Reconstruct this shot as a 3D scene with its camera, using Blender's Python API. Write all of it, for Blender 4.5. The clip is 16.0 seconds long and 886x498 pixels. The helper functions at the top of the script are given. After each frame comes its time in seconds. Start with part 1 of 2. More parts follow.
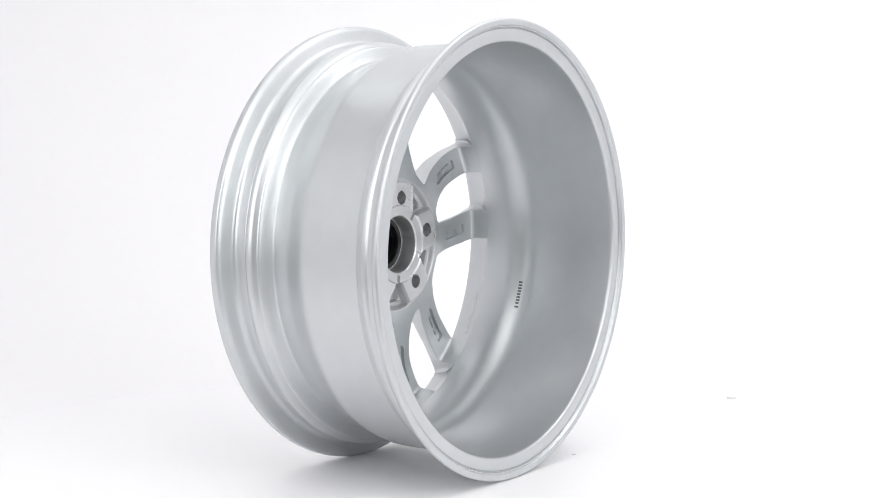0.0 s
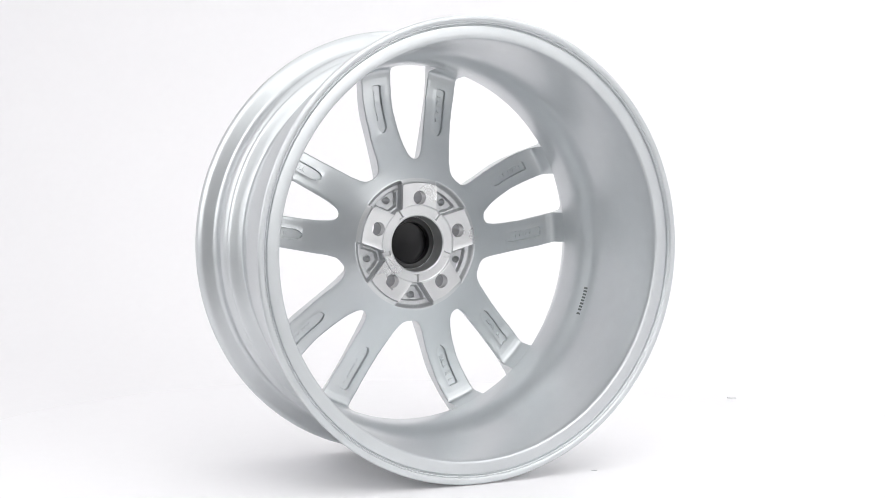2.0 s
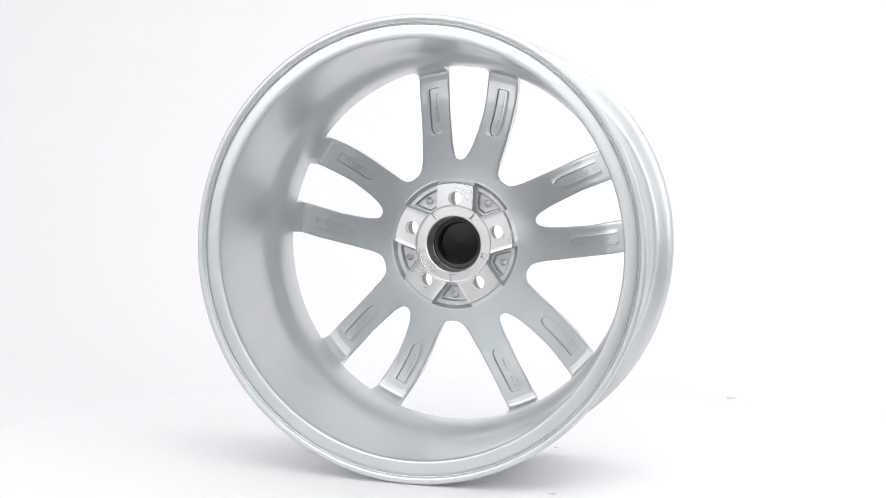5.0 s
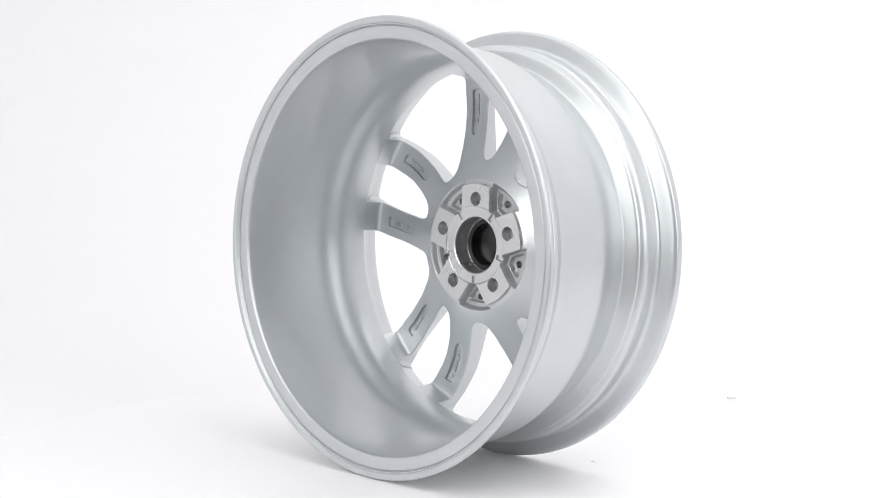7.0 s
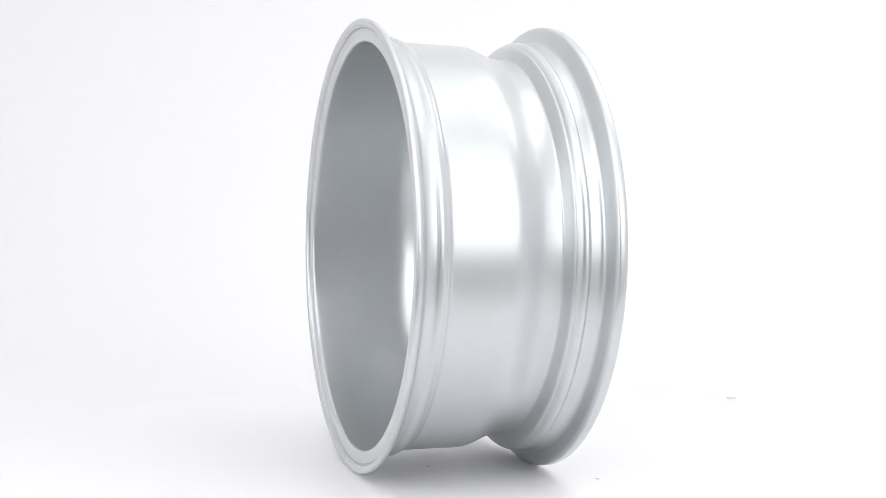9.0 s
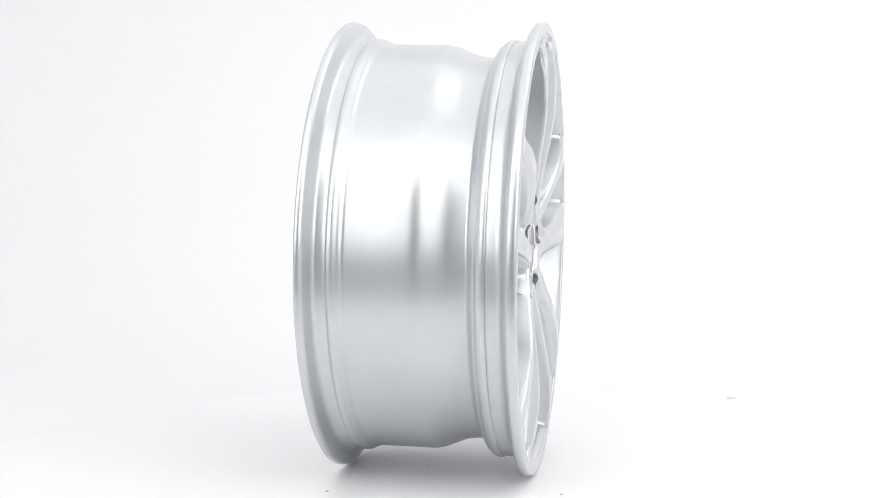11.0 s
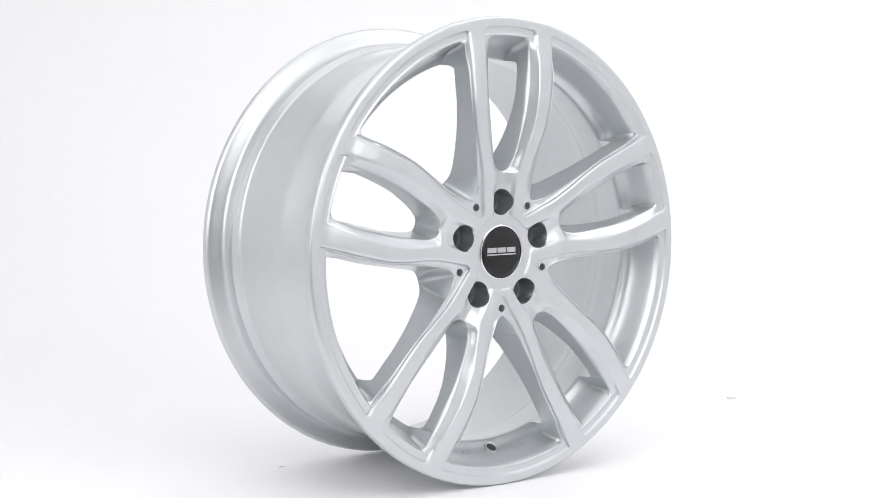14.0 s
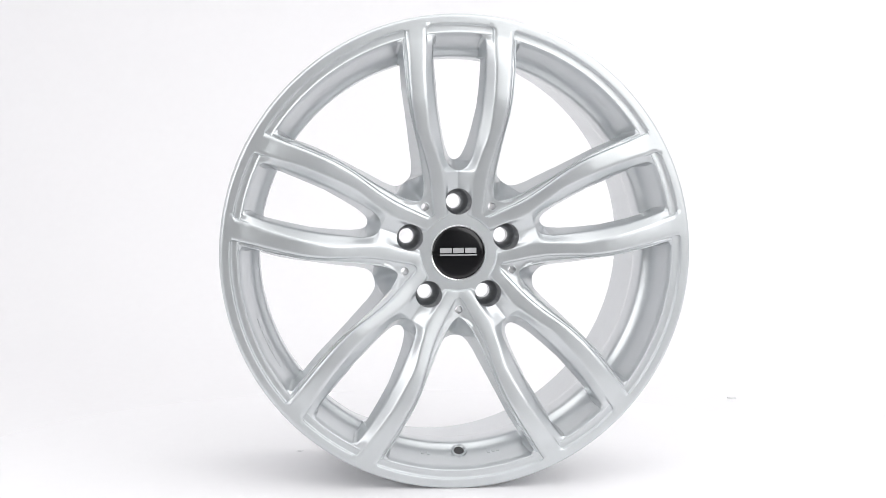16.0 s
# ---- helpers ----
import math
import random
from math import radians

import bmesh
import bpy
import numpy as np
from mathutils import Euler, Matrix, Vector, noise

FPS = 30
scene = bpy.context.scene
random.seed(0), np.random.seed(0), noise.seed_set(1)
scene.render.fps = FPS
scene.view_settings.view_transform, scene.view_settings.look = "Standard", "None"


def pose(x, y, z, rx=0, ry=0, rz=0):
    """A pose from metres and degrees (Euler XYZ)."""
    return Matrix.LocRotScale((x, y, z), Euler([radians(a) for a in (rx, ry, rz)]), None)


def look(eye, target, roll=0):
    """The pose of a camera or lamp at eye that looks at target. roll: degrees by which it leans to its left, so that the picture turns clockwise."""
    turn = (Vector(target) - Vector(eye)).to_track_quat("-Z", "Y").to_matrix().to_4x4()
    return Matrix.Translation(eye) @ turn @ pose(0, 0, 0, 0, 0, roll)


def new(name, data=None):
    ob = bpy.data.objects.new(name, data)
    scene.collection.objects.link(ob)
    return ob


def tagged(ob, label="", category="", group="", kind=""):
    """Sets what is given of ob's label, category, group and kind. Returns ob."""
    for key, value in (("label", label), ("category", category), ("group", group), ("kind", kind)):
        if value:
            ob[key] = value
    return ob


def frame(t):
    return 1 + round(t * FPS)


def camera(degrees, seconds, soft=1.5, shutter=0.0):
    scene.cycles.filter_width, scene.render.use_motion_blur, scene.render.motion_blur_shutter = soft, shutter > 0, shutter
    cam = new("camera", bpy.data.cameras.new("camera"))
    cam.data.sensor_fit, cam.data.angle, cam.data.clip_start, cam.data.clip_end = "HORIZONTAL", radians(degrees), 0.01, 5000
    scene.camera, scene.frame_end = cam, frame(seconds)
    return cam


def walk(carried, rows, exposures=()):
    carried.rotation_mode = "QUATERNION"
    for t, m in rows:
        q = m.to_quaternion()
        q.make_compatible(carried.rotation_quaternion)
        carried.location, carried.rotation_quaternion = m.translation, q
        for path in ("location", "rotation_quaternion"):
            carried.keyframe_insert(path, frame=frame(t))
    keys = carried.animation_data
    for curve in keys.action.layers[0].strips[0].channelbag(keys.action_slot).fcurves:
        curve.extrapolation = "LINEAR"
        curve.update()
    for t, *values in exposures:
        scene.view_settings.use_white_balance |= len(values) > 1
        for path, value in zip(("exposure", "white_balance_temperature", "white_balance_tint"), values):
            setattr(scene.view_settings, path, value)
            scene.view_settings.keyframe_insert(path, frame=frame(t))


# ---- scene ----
# A silver alloy wheel stands upright on a white turntable in a white photo studio and turns once round its upright axis.
cam = camera(35.13, 16.0, soft=0.75)
CAM_POSE = pose(0, -1.6439, 0.3575, 0, 0, -0.055) @ pose(0, 0, 0, -3.473) @ pose(0, 0, 0, 0, -0.965) @ pose(0, 0, 0, 90)
walk(cam, [(0.0, CAM_POSE), (16.0, CAM_POSE)])

# ---- light ----
def area(name, eye, target, sx, sy, power, colour=(1, 1, 1)):
    d = bpy.data.lights.new(name, "AREA")
    d.shape, d.size, d.size_y, d.energy, d.color = "RECTANGLE", sx, sy, power, colour
    ob = new(name, d)
    ob.matrix_world = look(eye, target)
    return ob


world = bpy.data.worlds.new("studio")
scene.world = world
world.use_nodes = True
world.node_tree.nodes["Background"].inputs[0].default_value = (0.9, 0.95, 1.0, 1)
world.node_tree.nodes["Background"].inputs[1].default_value = 0.05

area("overhead_diffuser", (0.2, 0.0, 2.3), (0.2, 0.0, 0.0), 3.3, 2.7, 27.8)
area("front_strip", (0.1, -1.22, 1.52), (0.1, -0.1, 0.3), 2.6, 0.75, 12.0)
area("fill_left", (-1.25, -1.95, 1.0), (0.0, 0.0, 0.3), 1.5, 1.5, 19.0)
area("fill_right", (1.40, -1.95, 1.0), (0.0, 0.0, 0.3), 1.5, 1.5, 19.0)
area("backdrop_fill", (0.95, 0.15, 1.6), (1.00, 1.10, 0.50), 1.1, 0.7, 5.4)
scene.view_settings.exposure = 0.0


# ---- materials ----
def material(name, colour, rough=0.5, metal=0.0, grain=0.0, grain_scale=200.0, bump=0.0, bump_scale=400.0, wear=0.0, coat=0.0):
    m = bpy.data.materials.new(name)
    m.use_nodes = True
    nt = m.node_tree
    b = nt.nodes["Principled BSDF"]
    b.inputs["Base Color"].default_value = (*colour, 1)
    b.inputs["Roughness"].default_value = rough
    b.inputs["Metallic"].default_value = metal
    b.inputs["Coat Weight"].default_value = coat
    b.inputs["Coat Roughness"].default_value = 0.12
    co = nt.nodes.new("ShaderNodeTexCoord")
    if grain:
        n1 = nt.nodes.new("ShaderNodeTexNoise")
        n1.inputs["Scale"].default_value, n1.inputs["Detail"].default_value = grain_scale, 3
        n2 = nt.nodes.new("ShaderNodeTexNoise")
        n2.inputs["Scale"].default_value, n2.inputs["Detail"].default_value = grain_scale * 0.02, 3
        add = nt.nodes.new("ShaderNodeMath")
        add.operation = "ADD"
        ramp = nt.nodes.new("ShaderNodeMapRange")
        ramp.inputs["From Min"].default_value, ramp.inputs["From Max"].default_value = 0.6, 1.4
        ramp.inputs["To Min"].default_value, ramp.inputs["To Max"].default_value = 1 - grain, 1 + grain
        mix = nt.nodes.new("ShaderNodeVectorMath")
        mix.operation = "SCALE"
        mix.inputs[0].default_value = colour
        nt.links.new(co.outputs["Object"], n1.inputs["Vector"])
        nt.links.new(co.outputs["Object"], n2.inputs["Vector"])
        nt.links.new(n1.outputs["Fac"], add.inputs[0])
        nt.links.new(n2.outputs["Fac"], add.inputs[1])
        nt.links.new(add.outputs[0], ramp.inputs["Value"])
        nt.links.new(ramp.outputs[0], mix.inputs["Scale"])
        nt.links.new(mix.outputs[0], b.inputs["Base Color"])
        if wear:
            rr = nt.nodes.new("ShaderNodeMapRange")
            rr.inputs["From Min"].default_value, rr.inputs["From Max"].default_value = 0.3, 0.7
            rr.inputs["To Min"].default_value, rr.inputs["To Max"].default_value = rough - wear, rough + wear
            nt.links.new(n2.outputs["Fac"], rr.inputs["Value"])
            nt.links.new(rr.outputs[0], b.inputs["Roughness"])
    if bump:
        nb = nt.nodes.new("ShaderNodeTexNoise")
        nb.inputs["Scale"].default_value, nb.inputs["Detail"].default_value = bump_scale, 2
        bp = nt.nodes.new("ShaderNodeBump")
        bp.inputs["Strength"].default_value, bp.inputs["Distance"].default_value = bump, 0.0004
        nt.links.new(co.outputs["Object"], nb.inputs["Vector"])
        nt.links.new(nb.outputs["Fac"], bp.inputs["Height"])
        nt.links.new(bp.outputs[0], b.inputs["Normal"])
    return m


SILVER = material("silver_paint", (0.594, 0.617, 0.630), 0.36, 0.83, 0.03, 2600, 0.12, 2200, 0.006, 0.5)
HOLLOW = material("rough_cast_shaded", (0.55, 0.56, 0.57), 0.42, 0.7, 0.12, 500, 0.3, 700, 0.05)
SHADED = material("shaded_cast_alloy", (0.29, 0.30, 0.31), 0.45, 0.7, 0.1, 700, 0.2, 900, 0.05)
EMBLEM = material("satin_silver", (0.44, 0.44, 0.45), 0.35, 0.35, 0.03, 900)
CAST = material("bare_cast_alloy", (0.66, 0.665, 0.67), 0.30, 0.85, 0.07, 900, 0.15, 1200, 0.05)
BLACK = material("black_plastic", (0.006, 0.006, 0.007), 0.35, 0.0, 0.1, 800)
CAP_FACE = material("black_gloss", (0.004, 0.004, 0.005), 0.16, 0.0, 0.1, 800)
CHROME = material("polished_metal", (0.78, 0.79, 0.8), 0.18, 1.0, 0.03, 900)
INK = material("dark_ink", (0.11, 0.12, 0.12), 0.6, 0.0, 0.1, 900)
PAPER = material("white_paper", (0.826, 0.819, 0.832), 0.75, 0.0, 0.01, 60, 0.02, 300)
TABLE = material("white_laminate", (0.874, 0.867, 0.88), 0.45, 0.0, 0.01, 60, 0.02, 300)
ROOM = material("grey_studio_wall", (0.45, 0.455, 0.46), 0.8, 0.0, 0.04, 40)
FLOOR = material("grey_floor", (0.24, 0.24, 0.245), 0.6, 0.0, 0.1, 30, 0.1, 200)
SCRAP = material("grey_paper", (0.74, 0.74, 0.75), 0.8, 0.0, 0.1, 300)
SPECK = material("grey_speck", (0.52, 0.52, 0.53), 0.8, 0.0, 0.1, 900)


# ---- mesh helpers ----
def mesh_object(name, verts, faces, mat, parent=None, label="", smooth=35.0, normals=None):
    me = bpy.data.meshes.new(name)
    me.from_pydata(verts, [], faces)
    me.materials.append(mat)
    me.update()
    if smooth:
        me.polygons.foreach_set("use_smooth", [True] * len(me.polygons))
        me.set_sharp_from_angle(angle=radians(smooth))
    if normals is not None:
        me.normals_split_custom_set(normals)
    ob = new(name, me)
    if parent:
        ob.parent = parent
    if label:
        tagged(ob, label)
    return ob


def part(name, bm, mat, parent, label="", smooth=35.0):
    bmesh.ops.recalc_face_normals(bm, faces=bm.faces)
    me = bpy.data.meshes.new(name)
    bm.to_mesh(me)
    bm.free()
    me.materials.append(mat)
    me.polygons.foreach_set("use_smooth", [True] * len(me.polygons))
    me.set_sharp_from_angle(angle=radians(smooth))
    ob = new(name, me)
    ob.parent = parent
    if label:
        tagged(ob, label)
    return ob


def curve(r, table):
    """A smooth curve through (r, value) pairs."""
    xs = np.array([a for a, _ in table], float)
    ys = np.array([b for _, b in table], float)
    d = np.diff(ys) / np.diff(xs)
    m = np.zeros(len(xs))
    m[0], m[-1] = d[0], d[-1]
    for i in range(1, len(xs) - 1):
        m[i] = 0 if d[i - 1] * d[i] <= 0 else 2 * d[i - 1] * d[i] / (d[i - 1] + d[i])
    x = np.clip(np.asarray(r, float), xs[0], xs[-1])
    i = np.clip(np.searchsorted(xs, x, side="right") - 1, 0, len(xs) - 2)
    h = xs[i + 1] - xs[i]
    s = (x - xs[i]) / h
    return ((1 + 2 * s) * (1 - s) ** 2 * ys[i] + s * (1 - s) ** 2 * h * m[i]
            + s * s * (3 - 2 * s) * ys[i + 1] + s * s * (s - 1) * h * m[i + 1])


def ring_point(r, a, y):
    """Wheel space: the axle is Y, the face looks to -Y, a runs from the top in degrees."""
    return Vector((r * math.sin(radians(a)), y, r * math.cos(radians(a))))


def lathe(profile, steps=200, closed=True):
    """Turns (y, r) pairs round the axle."""
    verts, faces = [], []
    n = len(profile)
    for k in range(steps):
        a = 2 * math.pi * k / steps
        s, c = math.sin(a), math.cos(a)
        verts += [(r * s, y, r * c) for y, r in profile]
    for k in range(steps):
        k2 = (k + 1) % steps
        for i in range(n if closed else n - 1):
            j = (i + 1) % n
            faces.append((k * n + i, k * n + j, k2 * n + j, k2 * n + i))
    bm = bmesh.new()
    vs = [bm.verts.new(v) for v in verts]
    for f in faces:
        bm.faces.new([vs[i] for i in f])
    return bm


def rounded(profile, passes=2):
    """Cuts the corners of a closed profile, where they are sharp."""
    for _ in range(passes):
        out = []
        n = len(profile)
        for i in range(n):
            p, a, b = Vector(profile[i]), Vector(profile[i - 1]), Vector(profile[(i + 1) % n])
            la, lb = (a - p).length, (b - p).length
            ang = (a - p).angle(b - p)
            if ang > radians(174):
                out.append(tuple(p))
                continue
            cut = min(0.25 * la, 0.25 * lb, 0.004)
            out += [tuple(p + (a - p) / la * cut), tuple(p + (b - p) / lb * cut)]
        profile = out
    return profile


# ---- studio ----
def build_studio():
    # one sheet of white paper: the floor, a curve, and the wall behind
    prof = [(-0.70, -0.022)]
    for k in range(25):
        a = radians(90 * k / 24)
        prof.append((0.66 + 0.75 * math.sin(a), -0.022 + 0.75 * (1 - math.cos(a))))
    prof.append((1.41, 3.2))
    verts, faces = [], []
    for x in (-1.8, 1.8):
        verts += [(x, y, z) for y, z in prof]
    n = len(prof)
    for i in range(n - 1):
        faces.append((i, n + i, n + i + 1, i + 1))
    # the sheet's thickness
    verts += [(x, y + (0.02 if z > 0.3 else 0), z - 0.02) for x, y, z in verts]
    m = 2 * n
    faces += [(m + f[3], m + f[2], m + f[1], m + f[0]) for f in faces]
    ob = mesh_object("backdrop", verts, faces, PAPER)
    tagged(ob, "seamless white studio paper sweep behind the turntable", "backdrop", kind="structure")

    def slab(name, lo, hi, mat, label):
        bm = bmesh.new()
        bmesh.ops.create_cube(bm, size=1)
        for v in bm.verts:
            v.co = Vector([lo[i] if v.co[i] < 0 else hi[i] for i in range(3)])
        o = part(name, bm, mat, None, label)
        tagged(o, category="wall" if name.startswith("wall") else name, kind="structure")

    slab("floor", (-3.3, -4.1, -0.10), (3.3, 2.3, -0.05), FLOOR, "grey studio floor")
    slab("wall_bounce_left", (-1.9, -1.40, -0.05), (-1.8, 2.3, 3.2), PAPER, "unseen plain white side wall that bounces light")
    slab("wall_bounce_right", (1.8, -1.40, -0.05), (1.9, 2.3, 3.2), PAPER, "unseen plain white side wall that bounces light")
    slab("wall_west", (-3.3, -4.0, -0.05), (-3.2, 2.3, 3.2), ROOM, "plain grey studio outer wall")
    slab("wall_east", (3.2, -4.0, -0.05), (3.3, 2.3, 3.2), ROOM, "plain grey studio outer wall")
    slab("wall_back", (-3.3, -4.1, -0.05), (3.3, -4.0, 3.2), ROOM, "plain grey studio wall behind the camera")
    slab("ceiling", (-3.3, -4.1, 3.2), (3.3, 2.3, 3.3), ROOM, "plain grey studio ceiling")


build_studio()


def build_turntable():
    table = new("turntable")
    tagged(table, "round white turntable with a smooth matt top", "turntable")
    prof = [(0.0, 0.0005), (0.0, 0.600), (-0.0015, 0.604), (-0.005, 0.605), (-0.019, 0.605), (-0.020, 0.603), (-0.020, 0.0005)]
    n, steps = len(prof), 160
    verts, faces = [], []
    for k in range(steps):
        a = 2 * math.pi * k / steps
        verts += [(0.005 + r * math.cos(a), -0.055 + r * math.sin(a), z) for z, r in prof]
    for k in range(steps):
        k2 = (k + 1) % steps
        for i in range(n - 1):
            faces.append((k * n + i, k * n + i + 1, k2 * n + i + 1, k2 * n + i))
    bm = bmesh.new()
    vs = [bm.verts.new(v) for v in verts]
    for f in faces:
        bm.faces.new([vs[i] for i in f])
    part("top", bm, TABLE, table)
    return table


TURNTABLE = build_turntable()

# ---- the wheel ----
WHEEL = new("alloy_wheel")
tagged(WHEEL, "silver painted alloy wheel with twin spokes standing upright on the turntable", "wheel")

RIM = [
    # outside, from the inner flange to the front flange
    (0.1112, 0.2560), (0.1114, 0.2588), (0.1098, 0.2604), (0.1062, 0.2602), (0.1027, 0.2578), (0.1002, 0.2520), (0.0970, 0.2440),
    (0.0942, 0.2412), (0.0870, 0.2398), (0.0832, 0.2396), (0.0812, 0.2408), (0.0772, 0.2412), (0.0748, 0.2402), (0.0722, 0.2388),
    (0.0692, 0.2378), (0.0670, 0.2360), (0.0640, 0.2354), (0.0300, 0.2350), (0.0000, 0.2350), (-0.0055, 0.2346), (-0.0110, 0.2334),
    (-0.0160, 0.2315), (-0.0220, 0.2289), (-0.0300, 0.2256), (-0.0355, 0.2236), (-0.0400, 0.2224), (-0.0480, 0.2213), (-0.0588, 0.2203), (-0.0610, 0.2210), (-0.0640, 0.2275), (-0.0668, 0.2334),
    (-0.0684, 0.2354), (-0.0698, 0.2358), (-0.0710, 0.2372), (-0.0733, 0.2396), (-0.0768, 0.2412), (-0.0800, 0.2413), (-0.0820, 0.2405), (-0.0826, 0.2390), (-0.0836, 0.2395), (-0.0930, 0.2394), (-0.0968, 0.2404),
    (-0.0992, 0.2430), (-0.1015, 0.2505), (-0.1035, 0.2564), (-0.1062, 0.2600), (-0.1084, 0.2605), (-0.1112, 0.2605), (-0.1136, 0.2602), (-0.1151, 0.2596), (-0.1160, 0.2587), (-0.1165, 0.2575), (-0.1166, 0.2560), (-0.1166, 0.2540),
    # the lip's face, its step, and the slope into the barrel
    (-0.1166, 0.2516), (-0.1166, 0.2502), (-0.1161, 0.2493), (-0.1148, 0.2487), (-0.1138, 0.2479), (-0.1136, 0.2460), (-0.1136, 0.2422), (-0.1139, 0.2413), (-0.1142, 0.2406), (-0.1140, 0.2399), (-0.1130, 0.2391), (-0.1108, 0.2379),
    (-0.1085, 0.2366), (-0.1040, 0.2350), (-0.0960, 0.2325), (-0.0890, 0.2300), (-0.0835, 0.2274), (-0.0795, 0.2245), (-0.0768, 0.2212), (-0.0752, 0.2188), (-0.0733, 0.2171), (-0.0700, 0.2162), (-0.0620, 0.2158),
    # inside of the barrel
    (-0.0540, 0.2156), (-0.0440, 0.2160), (-0.0350, 0.2176), (-0.0270, 0.2212), (-0.0180, 0.2268), (-0.0080, 0.2302), (0.0040, 0.2314), (0.0300, 0.2320),
    (0.0700, 0.2326), (0.0900, 0.2334), (0.1000, 0.2338), (0.1040, 0.2342), (0.1060, 0.2350), (0.1069, 0.2363), (0.1072, 0.2400), (0.1073, 0.2450),
    (0.1072, 0.2482), (0.1069, 0.2490), (0.1056, 0.2496), (0.1058, 0.2503), (0.1086, 0.2508), (0.1094, 0.2516), (0.1084, 0.2523), (0.1104, 0.2530), (0.1110, 0.2545),
]
INNER = [(-62.0, 215.8), (-54, 215.6), (-44, 216.0), (-35, 217.6), (-27, 221.2), (-18, 226.8), (-8, 230.2), (4, 231.4), (30, 232.0)]
part("rim", lathe(rounded(RIM), 288), SILVER, WHEEL, "silver painted rim barrel with drop centre and flanges", smooth=40)

# ---- spokes and hub: one tenth of the casting, mirrored and turned ----
MM = 0.001
EXTRA = [92, 94.6, 95.0, 95.3, 95.8, 96.4, 97.2, 102.8, 103.2, 103.6, 104.2, 105.0]
ENDS = [212.5, 213.5, 214.2, 214.8, 215.2, 215.6, 216.0, 216.4, 217.0, 217.5]
SHARED = sorted(set([round(x, 2) for x in np.arange(80, 217, 1.25)] + EXTRA + ENDS + [138.0, 138.8, 139.6, 140.6, 195.2, 196.0]))
ROWS = sorted(set([round(x, 2) for x in np.arange(30.5, 79.9, 0.8)] + [40.8, 41.2, 41.6, 42.0, 42.6, 43.2, 49.4, 49.8, 50.2, 71.0, 71.4, 71.8] + SHARED
                  + [round(x, 2) for x in np.arange(218.5, 238.1, 1.25)] + [round(x, 2) for x in np.arange(238.6, 250.1, 0.5)] + [251.0, 252.2, 253.2]))
BACK_ROWS = sorted(set([round(x, 2) for x in np.arange(35.5, 79.9, 0.8)] + [47.6, 48.4, 73.8, 74.4] + SHARED))

# heights of the front over the wheel's middle plane, and angles from a bolt's line, by radius (mm)
FACE = [(30, 101.6), (41, 101.6), (43, 104.6), (50, 105.2), (64, 106.6), (85, 109.6), (110, 113.4), (145, 118.6), (180, 121.2), (205, 120.8), (228, 118.6), (241, 116.9), (250, 116.68), (252, 116.66), (254, 116.5)]
VALLEY = [(30, 101.6), (41, 101.6), (48, 101.4), (60, 101.2), (75, 101.6), (91, 102.8), (107, 105.8), (125, 109.0), (150, 111.4), (180, 112.4), (210, 112.6), (235, 113.3), (239.5, 113.75), (243, 112.2), (254, 112.0)]
SMALL_BACK = [(103.0, 0.0), (103.3, 1.2), (104.0, 2.1), (105.5, 3.0), (108.0, 3.9), (113.0, 4.9), (120.0, 5.8), (128.0, 6.4), (141.0, 7.0), (163.0, 7.6), (198.0, 7.2), (218.0, 6.9), (254.0, 6.4)]
SMALL_FRONT = [(90.8, 0.0), (91.1, 1.6), (91.8, 3.0), (93.2, 4.4), (95.5, 5.9), (100.0, 7.3), (107.0, 8.4), (118.0, 8.8), (132.0, 9.0), (157.0, 9.05), (188.0, 8.65), (218.0, 7.65), (242.0, 6.8), (254.0, 6.5)]
LARGE_BACK = [(95.0, 36.0), (95.2, 34.2), (95.7, 32.6), (96.8, 31.1), (99.0, 29.6), (103.0, 28.0), (112.0, 26.0), (128.0, 24.0), (145.0, 22.2), (166.0, 20.55), (192.0, 18.9), (215.0, 17.2), (254.0, 14.8)]
E0 = [(41.2, 36.0), (41.6, 30.5), (42.2, 25.0), (43.2, 20.6), (45, 19.0), (54, 16.2), (64, 14.1), (85, 11.6), (107, 12.4), (134, 13.9), (159, 12.9), (189, 11.5), (219, 10.0), (254, 8.4)]
E1 = [(49.5, 36.0), (49.9, 33.6), (51.5, 31.4), (58, 28.0), (69, 24.6), (84, 21.6), (99, 20.0), (118, 19.3), (138, 19.2), (163, 18.4), (193, 16.6), (223, 14.8), (254, 13.5)]
BEAD = [(71.3, 36.0), (71.7, 34.6), (73.0, 33.0), (78.5, 29.7), (88, 26.6), (101.5, 24.2), (120, 22.2), (139.5, 20.9), (164.6, 19.8), (194.7, 17.85), (224.5, 16.0), (254, 14.3)]
BACK = [(33, 56.2), (46.4, 56.2), (47.6, 54.4), (74, 54.4), (75, 57.6), (80, 60.0), (95, 67.5), (112, 76.0), (140, 87.5), (165, 94.0), (185, 96.6), (202, 96.4), (209.5, 95.6), (212.5, 94.6), (214.2, 92.0), (215.2, 87.0), (216.0, 78.0), (217.5, 62.0)]
SLOPE = [(215.9, 64.5), (216.3, 70), (217.2, 73.5), (221.2, 76.8), (224.5, 79.5), (227.4, 83.5), (230, 89), (232.5, 96), (235, 104), (236.7, 108.6), (238.4, 111.5), (240.2, 114.0), (242.2, 113.6), (247.6, 113.6), (249.4, 116.3), (254, 116.6)]  # the rim behind the lip


def plain(r, table):
    return float(np.interp(r, [a for a, _ in table], [b for _, b in table]))


def ease(x):
    x = min(1.0, max(0.0, x))
    return x * x * (3 - 2 * x)


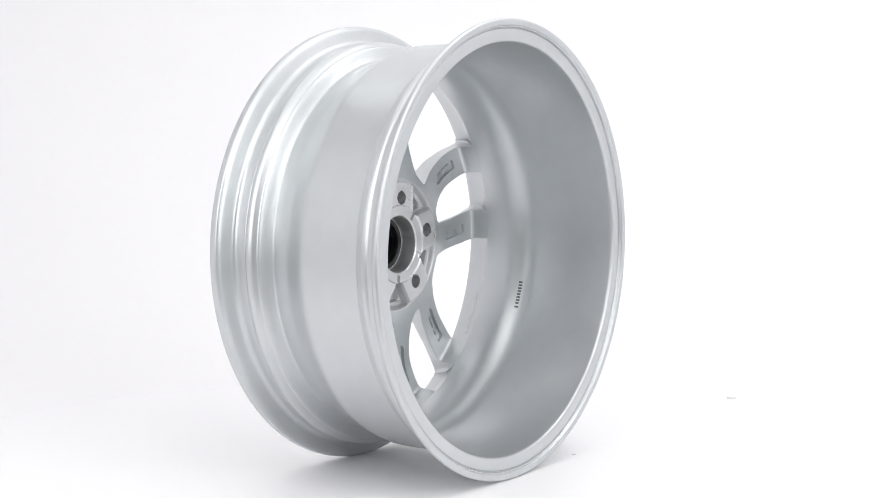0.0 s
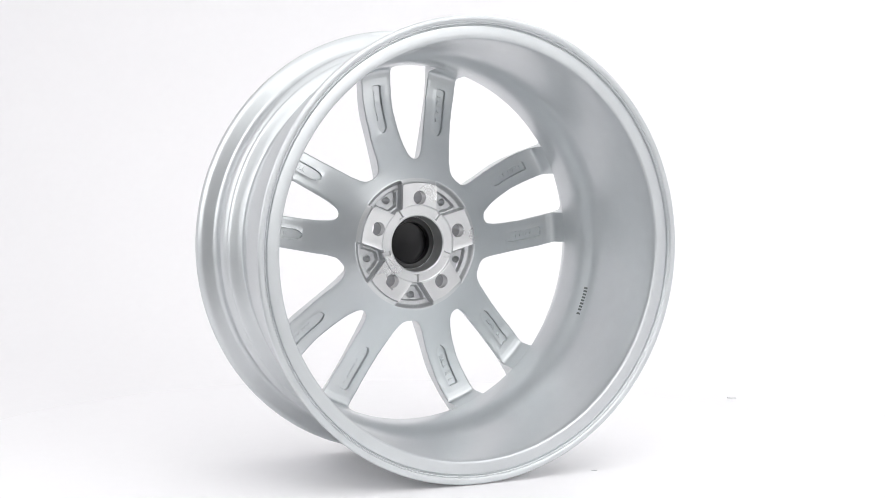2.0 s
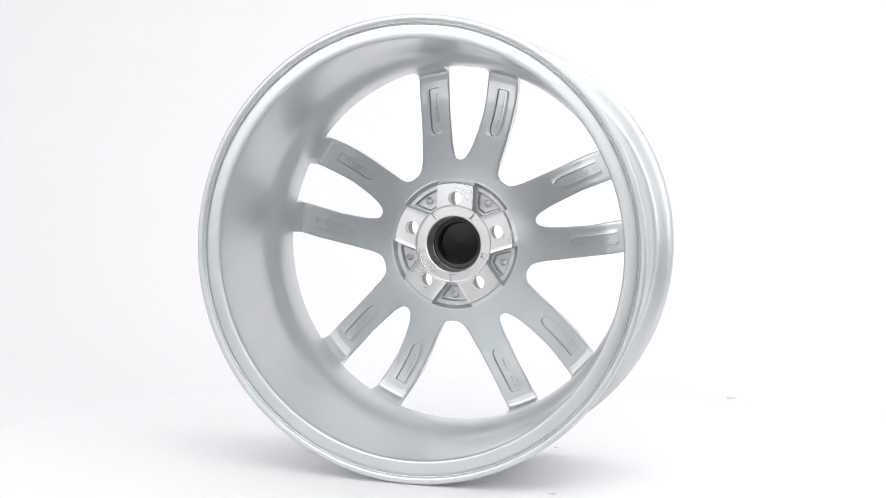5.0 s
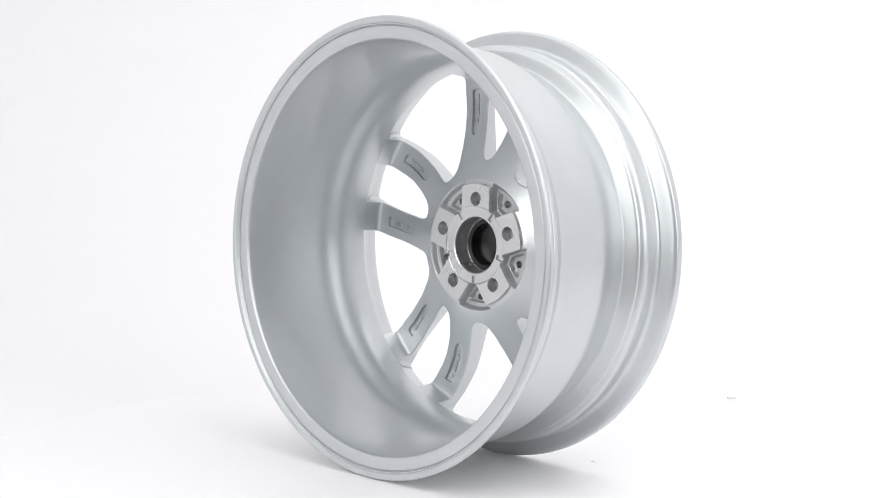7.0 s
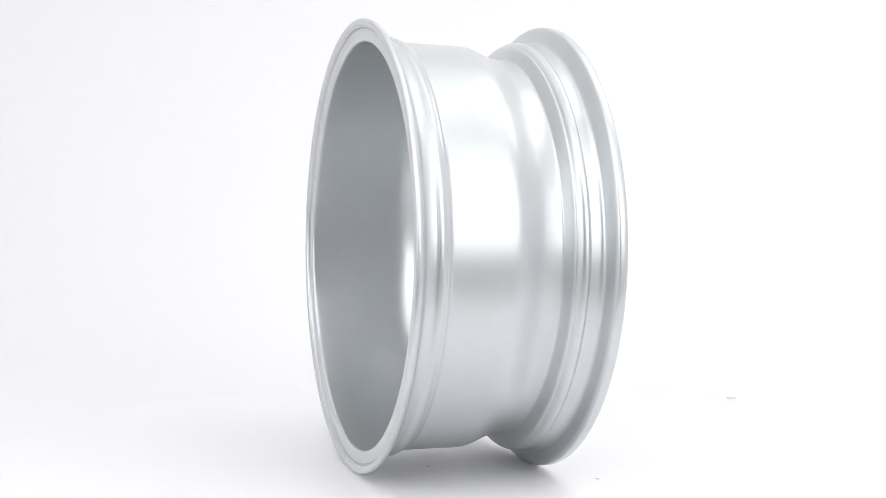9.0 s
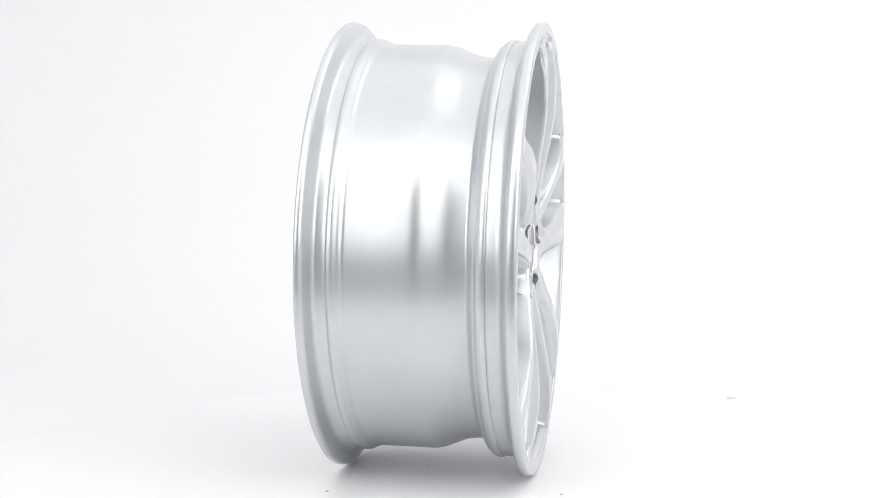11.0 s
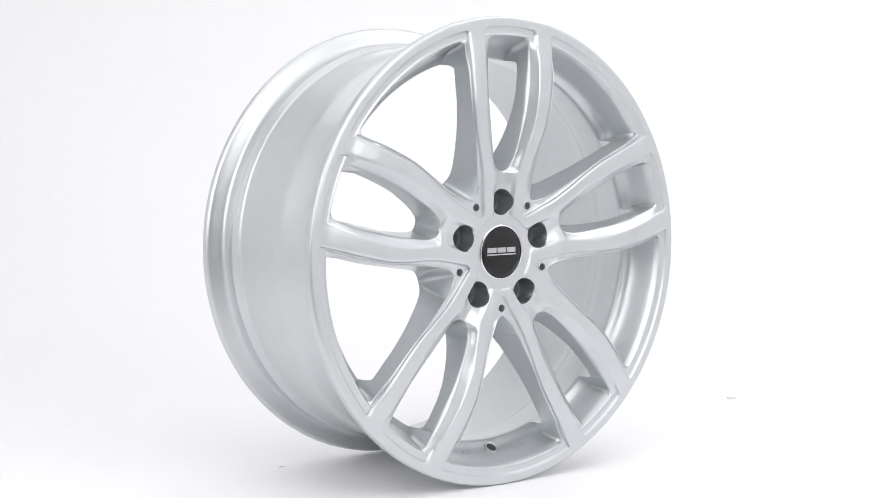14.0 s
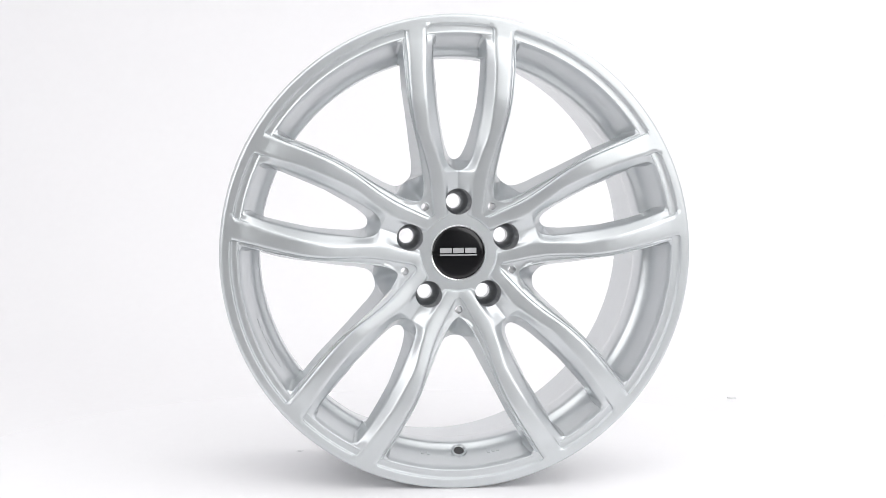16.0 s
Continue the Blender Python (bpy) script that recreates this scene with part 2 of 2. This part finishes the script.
def back_height(r):
    return plain(r, BACK) if r < 78 or r > 205 else float(curve(r, BACK))


def wall_foot(r):
    return back_height(r) + 0.9 if r <= 216.4 else plain(r, SLOPE) - 1.2


def corner(r, size, edge=249.0):
    x = min(1.0, max(0.0, (r - edge + size) / size))
    return size * (1 - math.sqrt(1 - x * x))


def flare(r, h, foot, size=5.5):
    """How far a spoke's side runs out where it meets the slope of the rim."""
    if r < 195:
        return 0.0
    gap = 0.9 * (np.interp(h, [q for _, q in SLOPE[:11]], [p for p, _ in SLOPE[:11]]) - r)
    x = min(1.0, max(0.0, (size - gap) / size))
    return size * (1 - math.sqrt(1 - x * x)) * min(1.0, max(0.0, (h - foot) / 2.5)) * ease((h - 76) / 14)


def front_row(r):
    """The cross-section of one tenth of the front at radius r (mm): angles and heights, from a bolt's line to a small hole's line."""
    deg = math.degrees(1.0 / r)
    face, low = float(curve(r, FACE)), float(curve(r, VALLEY))
    s = plain(r, SMALL_FRONT) if r > 90.8 else 0.0
    e0 = 36.0 if r <= 41.2 else plain(r, E0) if r < 46 else float(curve(r, E0))
    e1 = 36.0 if r <= 49.5 else plain(r, E1) if r < 52 else float(curve(r, E1))
    b = 36.0 if r <= 71.3 else plain(r, BEAD) if r < 74 else float(curve(r, BEAD))
    if r <= 41.2:
        face = low
    # the flat band widens into the lip with rounded corners
    e0 -= corner(r, 4.5) * deg
    e1 += corner(r, 2.6) * deg
    if r > 230:
        b = max(b, e1 + 0.3)
    out = []
    # small window: its wall, or the web behind its rounded end
    if r <= 90.8:
        a0, foot = 0.0, low
    elif r <= 103:
        a0, foot = 0.0, low - (low - wall_foot(103)) * ((r - 90.8) / 12.2) ** 0.9
    else:
        a0, foot = plain(r, SMALL_BACK), wall_foot(r)
    drop = 0.3 * ease((r - 105) / 40)
    for k in (0.0, 0.08, 0.16, 0.25, 0.34, 0.42, 0.5, 0.58, 0.66, 0.75, 0.84, 0.93):
        bowl = 1 - math.cos(0.5 * math.pi * k)
        wall = bowl + (k ** 0.9 - bowl) * ease((r - 100) / 12)
        h = foot + (low - drop - foot) * wall - (0.5 if k == 0.93 and r > 92 else 0)
        out.append((a0 + (s - a0) * k - flare(r, h, foot) * deg, h))
    # the slope up to the flat band, round the bolt or along the window
    for k in np.linspace(0, 1, 21)[:-1]:
        tight = ease((k - 0.66) / 0.34)
        soft = 0.5 * ease(k) + 0.5 * k
        flat = 0.15 * ease(k) + 0.85 * (k if k > 0.25 else 0.25 - (0.25 - k) * (1 + (0.25 - k) * 2))
        t, u = ease((r - 58) / 26), ease((r - 95) / 60)
        lift = (tight * (1 - t) + soft * t) * (1 - u) + flat * u
        sharp = min(0.9, 2.4 * deg / max(e0 - s, 0.01))
        edge = ease((k - 1 + sharp) / sharp)
        v = ease((r - 228) / 14)
        out.append((s + (e0 - s) * k, low + (face - low) * (lift + (edge - lift) * v) - drop * max(0.0, 1 - k / 0.17) ** 2))
    for k in np.linspace(0, 1, 6):
        out.append((e0 + (e1 - e0) * k, face + 0.2 * math.sin(math.pi * k) * (1 - ease((r - 215) / 30))))
    # a step, a ledge with the small hole, and a raised edge
    depth = 3.6 - 0.5 * ease((r - 70) / 60)
    if r <= 49.5:
        depth = 0.0
    ledge = face - depth
    if r > 205:
        ledge += (113.75 - ledge) * ease((r - 205) / 30) - 1.6 * ease((r - 239.5) / 3)
    span = b - e1
    step = min((2.2 - 0.7 * ease((r - 60) / 30)) * deg, span * 0.36)
    out.append((e1 + step * 0.25, face - 0.12 * depth))
    out.append((e1 + step * 0.5, face - 0.5 * depth))
    out.append((e1 + step * 0.75, face - 0.88 * depth))
    out.append((e1 + step, ledge))
    edge = min(1.9 * deg, span * 0.34)
    rise = 1.9 * min(1, span / (2.5 * deg)) * ease((r - 71.3) / 14) if r > 71.3 else 0
    rise *= 1 - 0.5 * ease((r - 200) / 38)
    out.append((b - edge, ledge))
    out.append((b - edge * 0.75, ledge + rise * 0.5))
    out.append((b - edge * 0.45, ledge + rise * 0.95))
    out.append((b - edge * 0.2, ledge + rise))
    out.append((b, ledge + rise * 0.7))
    # large window: its wall, or the web behind its pointed end
    top = ledge + rise * 0.7
    if r <= 71.3:
        a1, foot = 36.0, top
    elif r <= 95:
        a1, foot = 36.0, top - (top - wall_foot(95)) * ((r - 71.3) / 23.7) ** 0.85
    else:
        a1, foot = plain(r, LARGE_BACK), wall_foot(r)
    for k in (0.06, 0.13, 0.2, 0.3, 0.4, 0.5, 0.6, 0.7, 0.8, 0.9, 1.0):
        bowl = 0.6 * math.sin(0.5 * math.pi * k) + 0.4 * ease(k)
        h = top + (foot - top) * (bowl + (k - bowl) * ease((r - 93) / 12))
        out.append((b + (a1 - b) * k + flare(r, h, foot) * deg, h))
    return out


def spoke_middle(r):
    return 0.5 * (plain(r, SMALL_BACK) + plain(r, LARGE_BACK)) + 0.2


def back_row(r):
    a0 = plain(r, SMALL_BACK) if r > 103 else 0.0
    a1 = plain(r, LARGE_BACK) if r > 95 else 36.0
    base = back_height(r)
    deg = math.degrees(1.0 / r)
    out = []
    if r < 80:
        # five raised pads, and between them a hollow with a deeper pit
        p0 = math.degrees(math.asin(22.5 / r)) if r > 47 else 36 - math.degrees(math.asin(3.2 / r))
        inside = ease((r - 47.2) / 1.4) * ease((80.5 - r) / 6.0)
        low = base + (67.0 - base) * inside
        if r <= 47.6 and r > 37.5:
            low = max(low, base + 3.5)
        for k in np.linspace(0, 1, 10):
            out.append((p0 * k, base - (0.0 if k < 0.99 or not 47 < r < 74 else 0.3)))
        wall = min(1.6 * deg, (36 - p0) * 0.3)
        out.append((p0 + wall * 0.35, base + (low - base) * 0.3))
        out.append((p0 + wall * 0.8, base + (low - base) * 0.9))
        out.append((p0 + wall, low))
        for k in np.linspace(0, 1, 9)[1:]:
            a = p0 + wall + (36 - p0 - wall) * k
            side = (a - p0 - wall) / deg
            pit = ease((side - 2.0) / 1.6) * ease((r - 51.0) / 1.6) * ease((70.5 - r) / 1.6)
            out.append((a, low + 6.0 * pit))
        return out
    edge = min(1.6 * deg, (a1 - a0) * 0.15)
    t0, t1 = ease((r - 103) / 4), ease((r - 95) / 4)
    c = spoke_middle(r) if r > 120 else 0.5 * (a0 + a1)
    # a shallow pocket with cast marks along each spoke
    w = 6.3 * (math.sqrt(max(0.0, 1 - ((150 - r) / 12) ** 2)) if r < 150 else 1.0 - 0.25 * ease((r - 193.6) / 2))
    deep = 3.2 if 138.4 < r < 195.6 and w > 1 else 0.0
    w = max(w, 2.0) * deg
    w = min(w, (a1 - a0) * 0.35)
    out.append((a0, base + 0.9 * t0))
    out.append((a0 + edge * 0.4, base + 0.25 * t0))
    for k in np.linspace(0, 1, 5):
        out.append((a0 + edge + (c - w - a0 - edge) * k, base - (0.6 if deep and k == 1 else 0)))
    slim = min(0.7 * deg, w * 0.3)
    out.append((c - w + slim, base + deep))
    for k in np.linspace(0, 1, 5):
        out.append((c + (w - 2 * slim) * (2 * k - 1), base + deep))
    out.append((c + w - slim, base + deep))
    for k in np.linspace(0, 1, 5):
        out.append((c + w + (a1 - edge - c - w) * k, base - (0.6 if deep and k == 0 else 0)))
    out.append((a1 - edge * 0.4, base + 0.25 * t1))
    out.append((a1, base + 0.9 * t1))
    return out


BOLT_R, SMALL_R = 56.3, 63.1


def sheet(rows, row_of, holes, flip):
    """All ten tenths of the front or the back as one list of points and faces, with round holes cut.
    holes: (angle, radius from the axle, hole radius, depth of the hole's wall)."""
    grid = np.array([[(r, a, h) for a, h in row_of(r)] for r in rows])
    nr, nc = grid.shape[:2]
    pts, faces, tags = [], [], []
    for k in range(5):
        for side in (1, -1):
            base = len(pts)
            ang = np.radians(72 * k + side * grid[:, :, 1])
            p = np.stack([grid[:, :, 0] * np.sin(ang), -grid[:, :, 2], grid[:, :, 0] * np.cos(ang)], -1).reshape(-1, 3)
            pts += p.tolist()
            for i in range(nr - 1):
                for j in range(nc - 1):
                    q = [base + i * nc + j, base + i * nc + j + 1, base + (i + 1) * nc + j + 1, base + (i + 1) * nc + j]
                    if (side > 0) == flip:
                        q.reverse()
                    faces.append(q)
                    tags.append((2 * k + (side < 0)) if rows[i] >= 104.9 else -20 - (k if side > 0 else (k + 4) % 5) if flip and rows[i + 1] <= 80.1 and rows[i] > 47 and j >= 10 else -2 if flip and rows[i + 1] <= 80.1 else -1)
    # merge the seams
    pts = np.array(pts)
    keys = {}
    remap = np.empty(len(pts), int)
    for i, key in enumerate(map(tuple, np.round(pts * 50).astype(int).tolist())):
        remap[i] = keys.setdefault(key, i)
    faces = [[int(remap[v]) for v in f] for f in faces]
    faces = [[*dict.fromkeys(f)] for f in faces]
    sel = [i for i, f in enumerate(faces) if len(f) >= 3]
    faces, tags = [faces[i] for i in sel], [tags[i] for i in sel]
    # holes
    for number, (a, rc, rad_, depth) in enumerate(holes):
        c = np.array([rc * math.sin(radians(a)), rc * math.cos(radians(a))])
        d2 = pts[:, [0, 2]] - c
        dist = np.hypot(d2[:, 0], d2[:, 1])
        inside = dist < rad_
        keep = [i for i, f in enumerate(faces) if not all(inside[v] for v in f)]
        faces, tags = [faces[i] for i in keep], [tags[i] for i in keep]
        near = {v for f in faces for v in f if inside[v]}
        for v in near:
            u = d2[v] / max(dist[v], 1e-6)
            pts[v, 0], pts[v, 2] = c + u * rad_
        count = {}
        for f in faces:
            for i in range(len(f)):
                e = (f[i], f[(i + 1) % len(f)])
                if e[0] in near and e[1] in near:
                    count.setdefault(frozenset(e), []).append(e)
        lower = {}
        extra = []
        for es in count.values():
            if len(es) == 1:
                v, w = es[0]
                for u in (v, w):
                    if u not in lower:
                        lower[u] = len(pts) + len(extra)
                        extra.append([pts[u, 0], -depth, pts[u, 2]])
                faces.append([w, v, lower[v], lower[w]])
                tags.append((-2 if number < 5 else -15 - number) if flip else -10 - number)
        if extra:
            pts = np.vstack([pts, extra])
    return pts, faces, tags, grid


def build_casting():
    bolts = [72 * k for k in range(5)]
    smalls = [72 * k + 36 for k in range(5)]
    fp, ff, ft, fg = sheet(ROWS, front_row, [(a, BOLT_R, 14.6, 78.0) for a in bolts] + [(a, SMALL_R, 4.2, 70.0) for a in smalls], False)
    bp, bf, bt, bg = sheet(BACK_ROWS, back_row, [(a, 56.0, 8.4, 66.0) for a in bolts] + [(a, SMALL_R, 4.2, 90.0) for a in smalls], True)
    pts = np.vstack([fp, bp])
    faces = ff + [[v + len(fp) for v in f] for f in bf]
    tags = ft + bt
    pts = np.array(pts) * MM
    # one smooth surface first, so that the parts' shading meets at their seams
    me = bpy.data.meshes.new("casting")
    me.from_pydata(pts.tolist(), [], faces)
    me.polygons.foreach_set("use_smooth", [True] * len(me.polygons))
    me.update()
    me.set_sharp_from_angle(angle=radians(60))
    loops = np.zeros(len(me.loops) * 3)
    me.corner_normals.foreach_get("vector", loops)
    loops = loops.reshape(-1, 3)
    starts = np.zeros(len(me.polygons), int)
    me.polygons.foreach_get("loop_start", starts)
    for tag in sorted(set(tags)):
        used = {}
        out_faces, out_normals = [], []
        for i, f in enumerate(faces):
            if tags[i] != tag:
                continue
            out_faces.append([used.setdefault(v, len(used)) for v in f])
            out_normals += [tuple(loops[starts[i] + j]) for j in range(len(f))]
        verts = [None] * len(used)
        for v, i in used.items():
            verts[i] = tuple(pts[v])
        if tag <= -20:
            mesh_object("hollow", verts, out_faces, HOLLOW, WHEEL, "rough cast hollow between two pads", smooth=52, normals=out_normals)
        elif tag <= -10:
            mesh_object("bolt_hole" if tag > -15 else "small_hole", verts, out_faces, SHADED if tag > -15 else SILVER, WHEEL, "recessed hole wall, coloured darker for its shade" if tag > -15 else "small round hole", smooth=52, normals=out_normals)
        elif tag == -2:
            mesh_object("mounting_pad", verts, out_faces, CAST, WHEEL, "bare metal mounting face with five pads", smooth=52, normals=out_normals)
        elif tag < 0:
            mesh_object("hub", verts, out_faces, SILVER, WHEEL, "silver hub with five bolt holes", smooth=52, normals=out_normals)
        else:
            mesh_object("spoke", verts, out_faces, SILVER, WHEEL, smooth=52, normals=out_normals)
    bpy.data.meshes.remove(me)


build_casting()


def tube(profile, steps=48):
    """Lathe about a hole's own axis: (y, r) pairs in mm, open."""
    return lathe([(-h * MM, r * MM) for h, r in profile], steps, closed=False)


def build_hub_fittings():
    bore = lathe([(-0.0562, 0.0357), (-0.0572, 0.0342), (-0.0590, 0.0336), (-0.0750, 0.0334), (-0.0775, 0.0325), (-0.0790, 0.0300), (-0.0800, 0.0286), (-0.0840, 0.0284), (-0.1012, 0.0306)], 96, closed=False)
    part("centre_bore", bore, CAST, WHEEL, "machined centre bore")
    seat = None
    for k in range(5):
        if seat is None:
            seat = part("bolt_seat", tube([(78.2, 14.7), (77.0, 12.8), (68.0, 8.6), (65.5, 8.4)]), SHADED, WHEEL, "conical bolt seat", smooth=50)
            ob = seat
        else:
            ob = new("bolt_seat", seat.data)
            ob.parent = WHEEL
            tagged(ob, "conical bolt seat")
        c = ring_point(BOLT_R * MM, 72 * k, 0)
        ob.location = (c.x, 0, c.z)
    # raised rims round the small holes between the twin spokes
    h0 = front_row(SMALL_R)[-12][1]
    ring = None
    for k in range(5):
        if ring is None:
            ring = part("hole_rim", tube([(h0 - 9.0, 4.1), (h0 - 0.4, 4.1), (h0 + 0.35, 4.4), (h0 + 0.45, 4.8), (h0 + 0.2, 5.3), (h0 - 1.2, 5.6)], 32), SILVER, WHEEL, "raised rim of a small hole", smooth=50)
            ob = ring
        else:
            ob = new("hole_rim", ring.data)
            ob.parent = WHEEL
            tagged(ob, "raised rim of a small hole")
        c = ring_point(SMALL_R * MM, 72 * k + 36, 0)
        ob.location = (c.x, 0, c.z)
    cap = lathe([(-0.1022, 0.00002), (-0.1022, 0.024), (-0.1020, 0.0278), (-0.1014, 0.0286), (-0.0990, 0.0286), (-0.0980, 0.0276), (-0.0880, 0.0274), (-0.0868, 0.0266), (-0.0865, 0.00002)], 96, closed=False)
    cap = part("centre_cap", cap, CAP_FACE, WHEEL, "glossy black centre cap")
    part("cap_ring", lathe([(-0.1000, 0.0311), (-0.1024, 0.0309), (-0.1030, 0.0302), (-0.1028, 0.0292), (-0.1014, 0.0285), (-0.1000, 0.0285)], 96), CHROME, cap, "polished ring")
    part("cap_clip", lathe([(-0.0865, 0.0255), (-0.0805, 0.0250), (-0.0776, 0.0262), (-0.0770, 0.0285), (-0.0772, 0.0318), (-0.0782, 0.0316), (-0.0794, 0.0284), (-0.0865, 0.0278)], 64), BLACK, cap, "black plastic clip ring")

    def bar(name, x0, x1, z0, z1, mat, lean=0.0):
        bm = bmesh.new()
        y0, y1 = -0.1029, -0.1018
        lo = [(x0, z0), (x1, z0), (x1 + lean, z1), (x0 + lean, z1)]
        front = [bm.verts.new((x, y0, z)) for x, z in lo]
        rear = [bm.verts.new((x, y1, z)) for x, z in lo]
        bm.faces.new(front)
        bm.faces.new(rear[::-1])
        for i in range(4):
            bm.faces.new([front[i], rear[i], rear[(i + 1) % 4], front[(i + 1) % 4]])
        return part(name, bm, mat, cap, smooth=20)

    for x0, x1 in ((-0.0205, -0.0075), (-0.0060, 0.0060), (0.0075, 0.0200)):
        bar("emblem_block", x0, x1, -0.0003, 0.0053, EMBLEM)
    bar("emblem_line", -0.0208, 0.0208, -0.0032, -0.0017, EMBLEM)


build_hub_fittings()


def plate(corners, lift):
    """A thin raised or inked patch: four points and the way off the surface."""
    bm = bmesh.new()
    low_ = [bm.verts.new(Vector(c) - lift * 0.5) for c in corners]
    top_ = [bm.verts.new(Vector(c) + lift) for c in corners]
    bm.faces.new(top_)
    bm.faces.new(low_[::-1])
    for i in range(4):
        bm.faces.new([low_[i], low_[(i + 1) % 4], top_[(i + 1) % 4], top_[i]])
    return bm


def build_marks():
    rnd = random.Random(4)
    # cast marks in the pockets behind the spokes: bars in place of writing that cannot be read
    for k in range(5):
        for side in (1, -1):
            bars = []
            r = 152.0 + rnd.random() * 6
            stop = 190.0 - rnd.random() * 4
            tall = 2.8 if rnd.random() < 0.7 else 2.0
            while r < stop:
                wide = 1.4 + rnd.random() * 2.4
                if rnd.random() < 0.85:
                    mid = spoke_middle(r)
                    pts = []
                    for rr_, off in ((r, -tall), (r + wide, -tall), (r + wide, tall), (r, tall)):
                        ang = 72 * k + side * (mid + math.degrees(off * rnd.uniform(0.7, 1.0) / rr_))
                        hh = back_height(rr_) + 3.2
                        pts.append(ring_point(rr_ * MM, ang, -hh * MM))
                    bars.append(plate(pts, Vector((0, 0.0015, 0))))
                r += wide + 1.0
            for b_ in bars:
                part("cast_mark", b_, SILVER, WHEEL, "raised cast marking bar", smooth=30)
    # inked line inside the barrel
    bars = []
    for i in range(9):
        a = -103.0 - i * 1.02
        if i == 8:
            a -= 0.3
        pts = []
        for da, y in ((0, -21.5), (-0.62, -21.5), (-0.62, -17.3 - rnd.random()), (0, -17.3)):
            pts.append(ring_point((plain(y, INNER) - 0.25) * MM, a + da, y * MM))
        n = Vector((-math.sin(radians(a)), 0, -math.cos(radians(a))))
        bars.append(plate(pts, n * 0.0001))
    for b_ in bars:
        part("ink_mark", b_, INK, WHEEL, "dark inked marking bar", smooth=0.1)
    # raised marks on the slope behind the lip

    def slope_bars(a0, a1, n, h0, h1, name):
        out = []
        for i in range(n):
            a = a0 + (a1 - a0) * (i + 0.15) / n
            da = (a1 - a0) / n * rnd.uniform(0.5, 0.75)
            pts = []
            for aa, h in ((a, h0), (a + da, h0), (a + da, h1), (a, h1)):
                r_ = np.interp(h, [q for _, q in SLOPE], [p for p, _ in SLOPE])
                pts.append(ring_point((r_ - 0.05) * MM, aa, -h * MM))
            nn = Vector((-math.sin(radians(a)), -0.45, -math.cos(radians(a)))).normalized()
            out.append(plate(pts, nn * 0.0005))
        for b_ in out:
            part(name, b_, SILVER, WHEEL, "raised cast marking bar", smooth=30)

    slope_bars(-107.5, -122.5, 9, 85, 93, "cast_mark")
    slope_bars(171.5, 167.5, 3, 83, 89, "cast_mark")
    slope_bars(190.5, 187.0, 2, 83, 88, "cast_mark")
    # valve hole: a countersunk ring round a dark disc that paints the bore's shade
    base = Vector((0, -0.0828, -0.2242))
    inward = Vector((0, -0.59, 0.81)).normalized()
    turn = inward.to_track_quat("Y", "Z").to_matrix()

    def seated(profile, name, mat, label):
        bm = lathe([(y * MM, r * MM) for y, r in profile], 40, closed=True)
        for v in bm.verts:
            v.co = base + turn @ v.co
        return part(name, bm, mat, WHEEL, label)

    ax = radians(179.2 - 180)
    hole = seated([(-6.0, 8.6), (0.3, 8.6), (1.0, 8.2), (0.9, 7.0), (-0.6, 5.6), (-6.0, 5.4)], "valve_hole_rim", SILVER, "countersunk silver ring of the valve hole")
    bore = seated([(-6.0, 0.02), (-0.8, 0.02), (-0.8, 6.3), (-6.0, 6.3)], "valve_hole_shade", HOLE_SHADE, "dark disc for the shade in the valve hole")
    for ob in (hole, bore):
        ob.rotation_euler = (0, ax, 0)


HOLE_SHADE = material("shaded_bore", (0.06, 0.06, 0.063), 0.5, 0.3, 0.05, 900)
build_marks()


def build_specks():
    rnd = random.Random(8)
    for x, y, sx, sy in ((-0.001, 0.013, 0.0030, 0.0016), (-0.1100, -0.1570, 0.0045, 0.0018), (-0.1590, 0.0940, 0.0045, 0.0020)):
        bm = bmesh.new()
        ring = [bm.verts.new((x + sx * math.cos(a) * rnd.uniform(0.6, 1), y + sy * math.sin(a) * rnd.uniform(0.6, 1), 0.0004)) for a in np.linspace(0, 2 * math.pi, 9)[:-1]]
        foot = [bm.verts.new((v.co.x, v.co.y, -0.0004)) for v in ring]
        bm.faces.new(ring)
        for i in range(8):
            bm.faces.new([foot[i], foot[(i + 1) % 8], ring[(i + 1) % 8], ring[i]])
        part("speck", bm, SPECK, TURNTABLE, "small grey speck on the turntable top")
    bm = bmesh.new()
    ring = [bm.verts.new((0.485 + 0.010 * math.cos(a) * rnd.uniform(0.6, 1), 0.655 + 0.005 * math.sin(a), -0.0198)) for a in np.linspace(0, 2 * math.pi, 11)[:-1]]
    foot = [bm.verts.new((v.co.x, v.co.y, -0.0222)) for v in ring]
    bm.faces.new(ring)
    for i in range(10):
        bm.faces.new([foot[i], foot[(i + 1) % 10], ring[(i + 1) % 10], ring[i]])
    tagged(part("paper_scrap", bm, SCRAP, None, "small grey scrap lying on the white paper"), category="scrap")


build_specks()

# ---- what turns ----
TURN = [(0.0, 234.89), (1.0, 220.58), (2.0, 206.27), (3.0, 191.99), (4.0, 177.77), (5.0, 163.62), (6.0, 149.55), (7.0, 135.52), (8.0, 121.54),
        (9.0, 107.64), (10.0, 93.78), (11.0, 79.91), (12.0, 65.95), (13.0, 51.79), (14.0, 37.43), (15.0, 22.98), (16.0, 8.47)]


def motions():
    walk(TURNTABLE, [(t, pose(0, 0, 0, 0, 0, a)) for t, a in TURN])
    walk(WHEEL, [(t, pose(0, 0, 0, 0, 0, a) @ pose(0.0029, -0.0040, 0.2606, 0.2) @ pose(0, 0, 0, 0, -1.16)) for t, a in TURN])


motions()
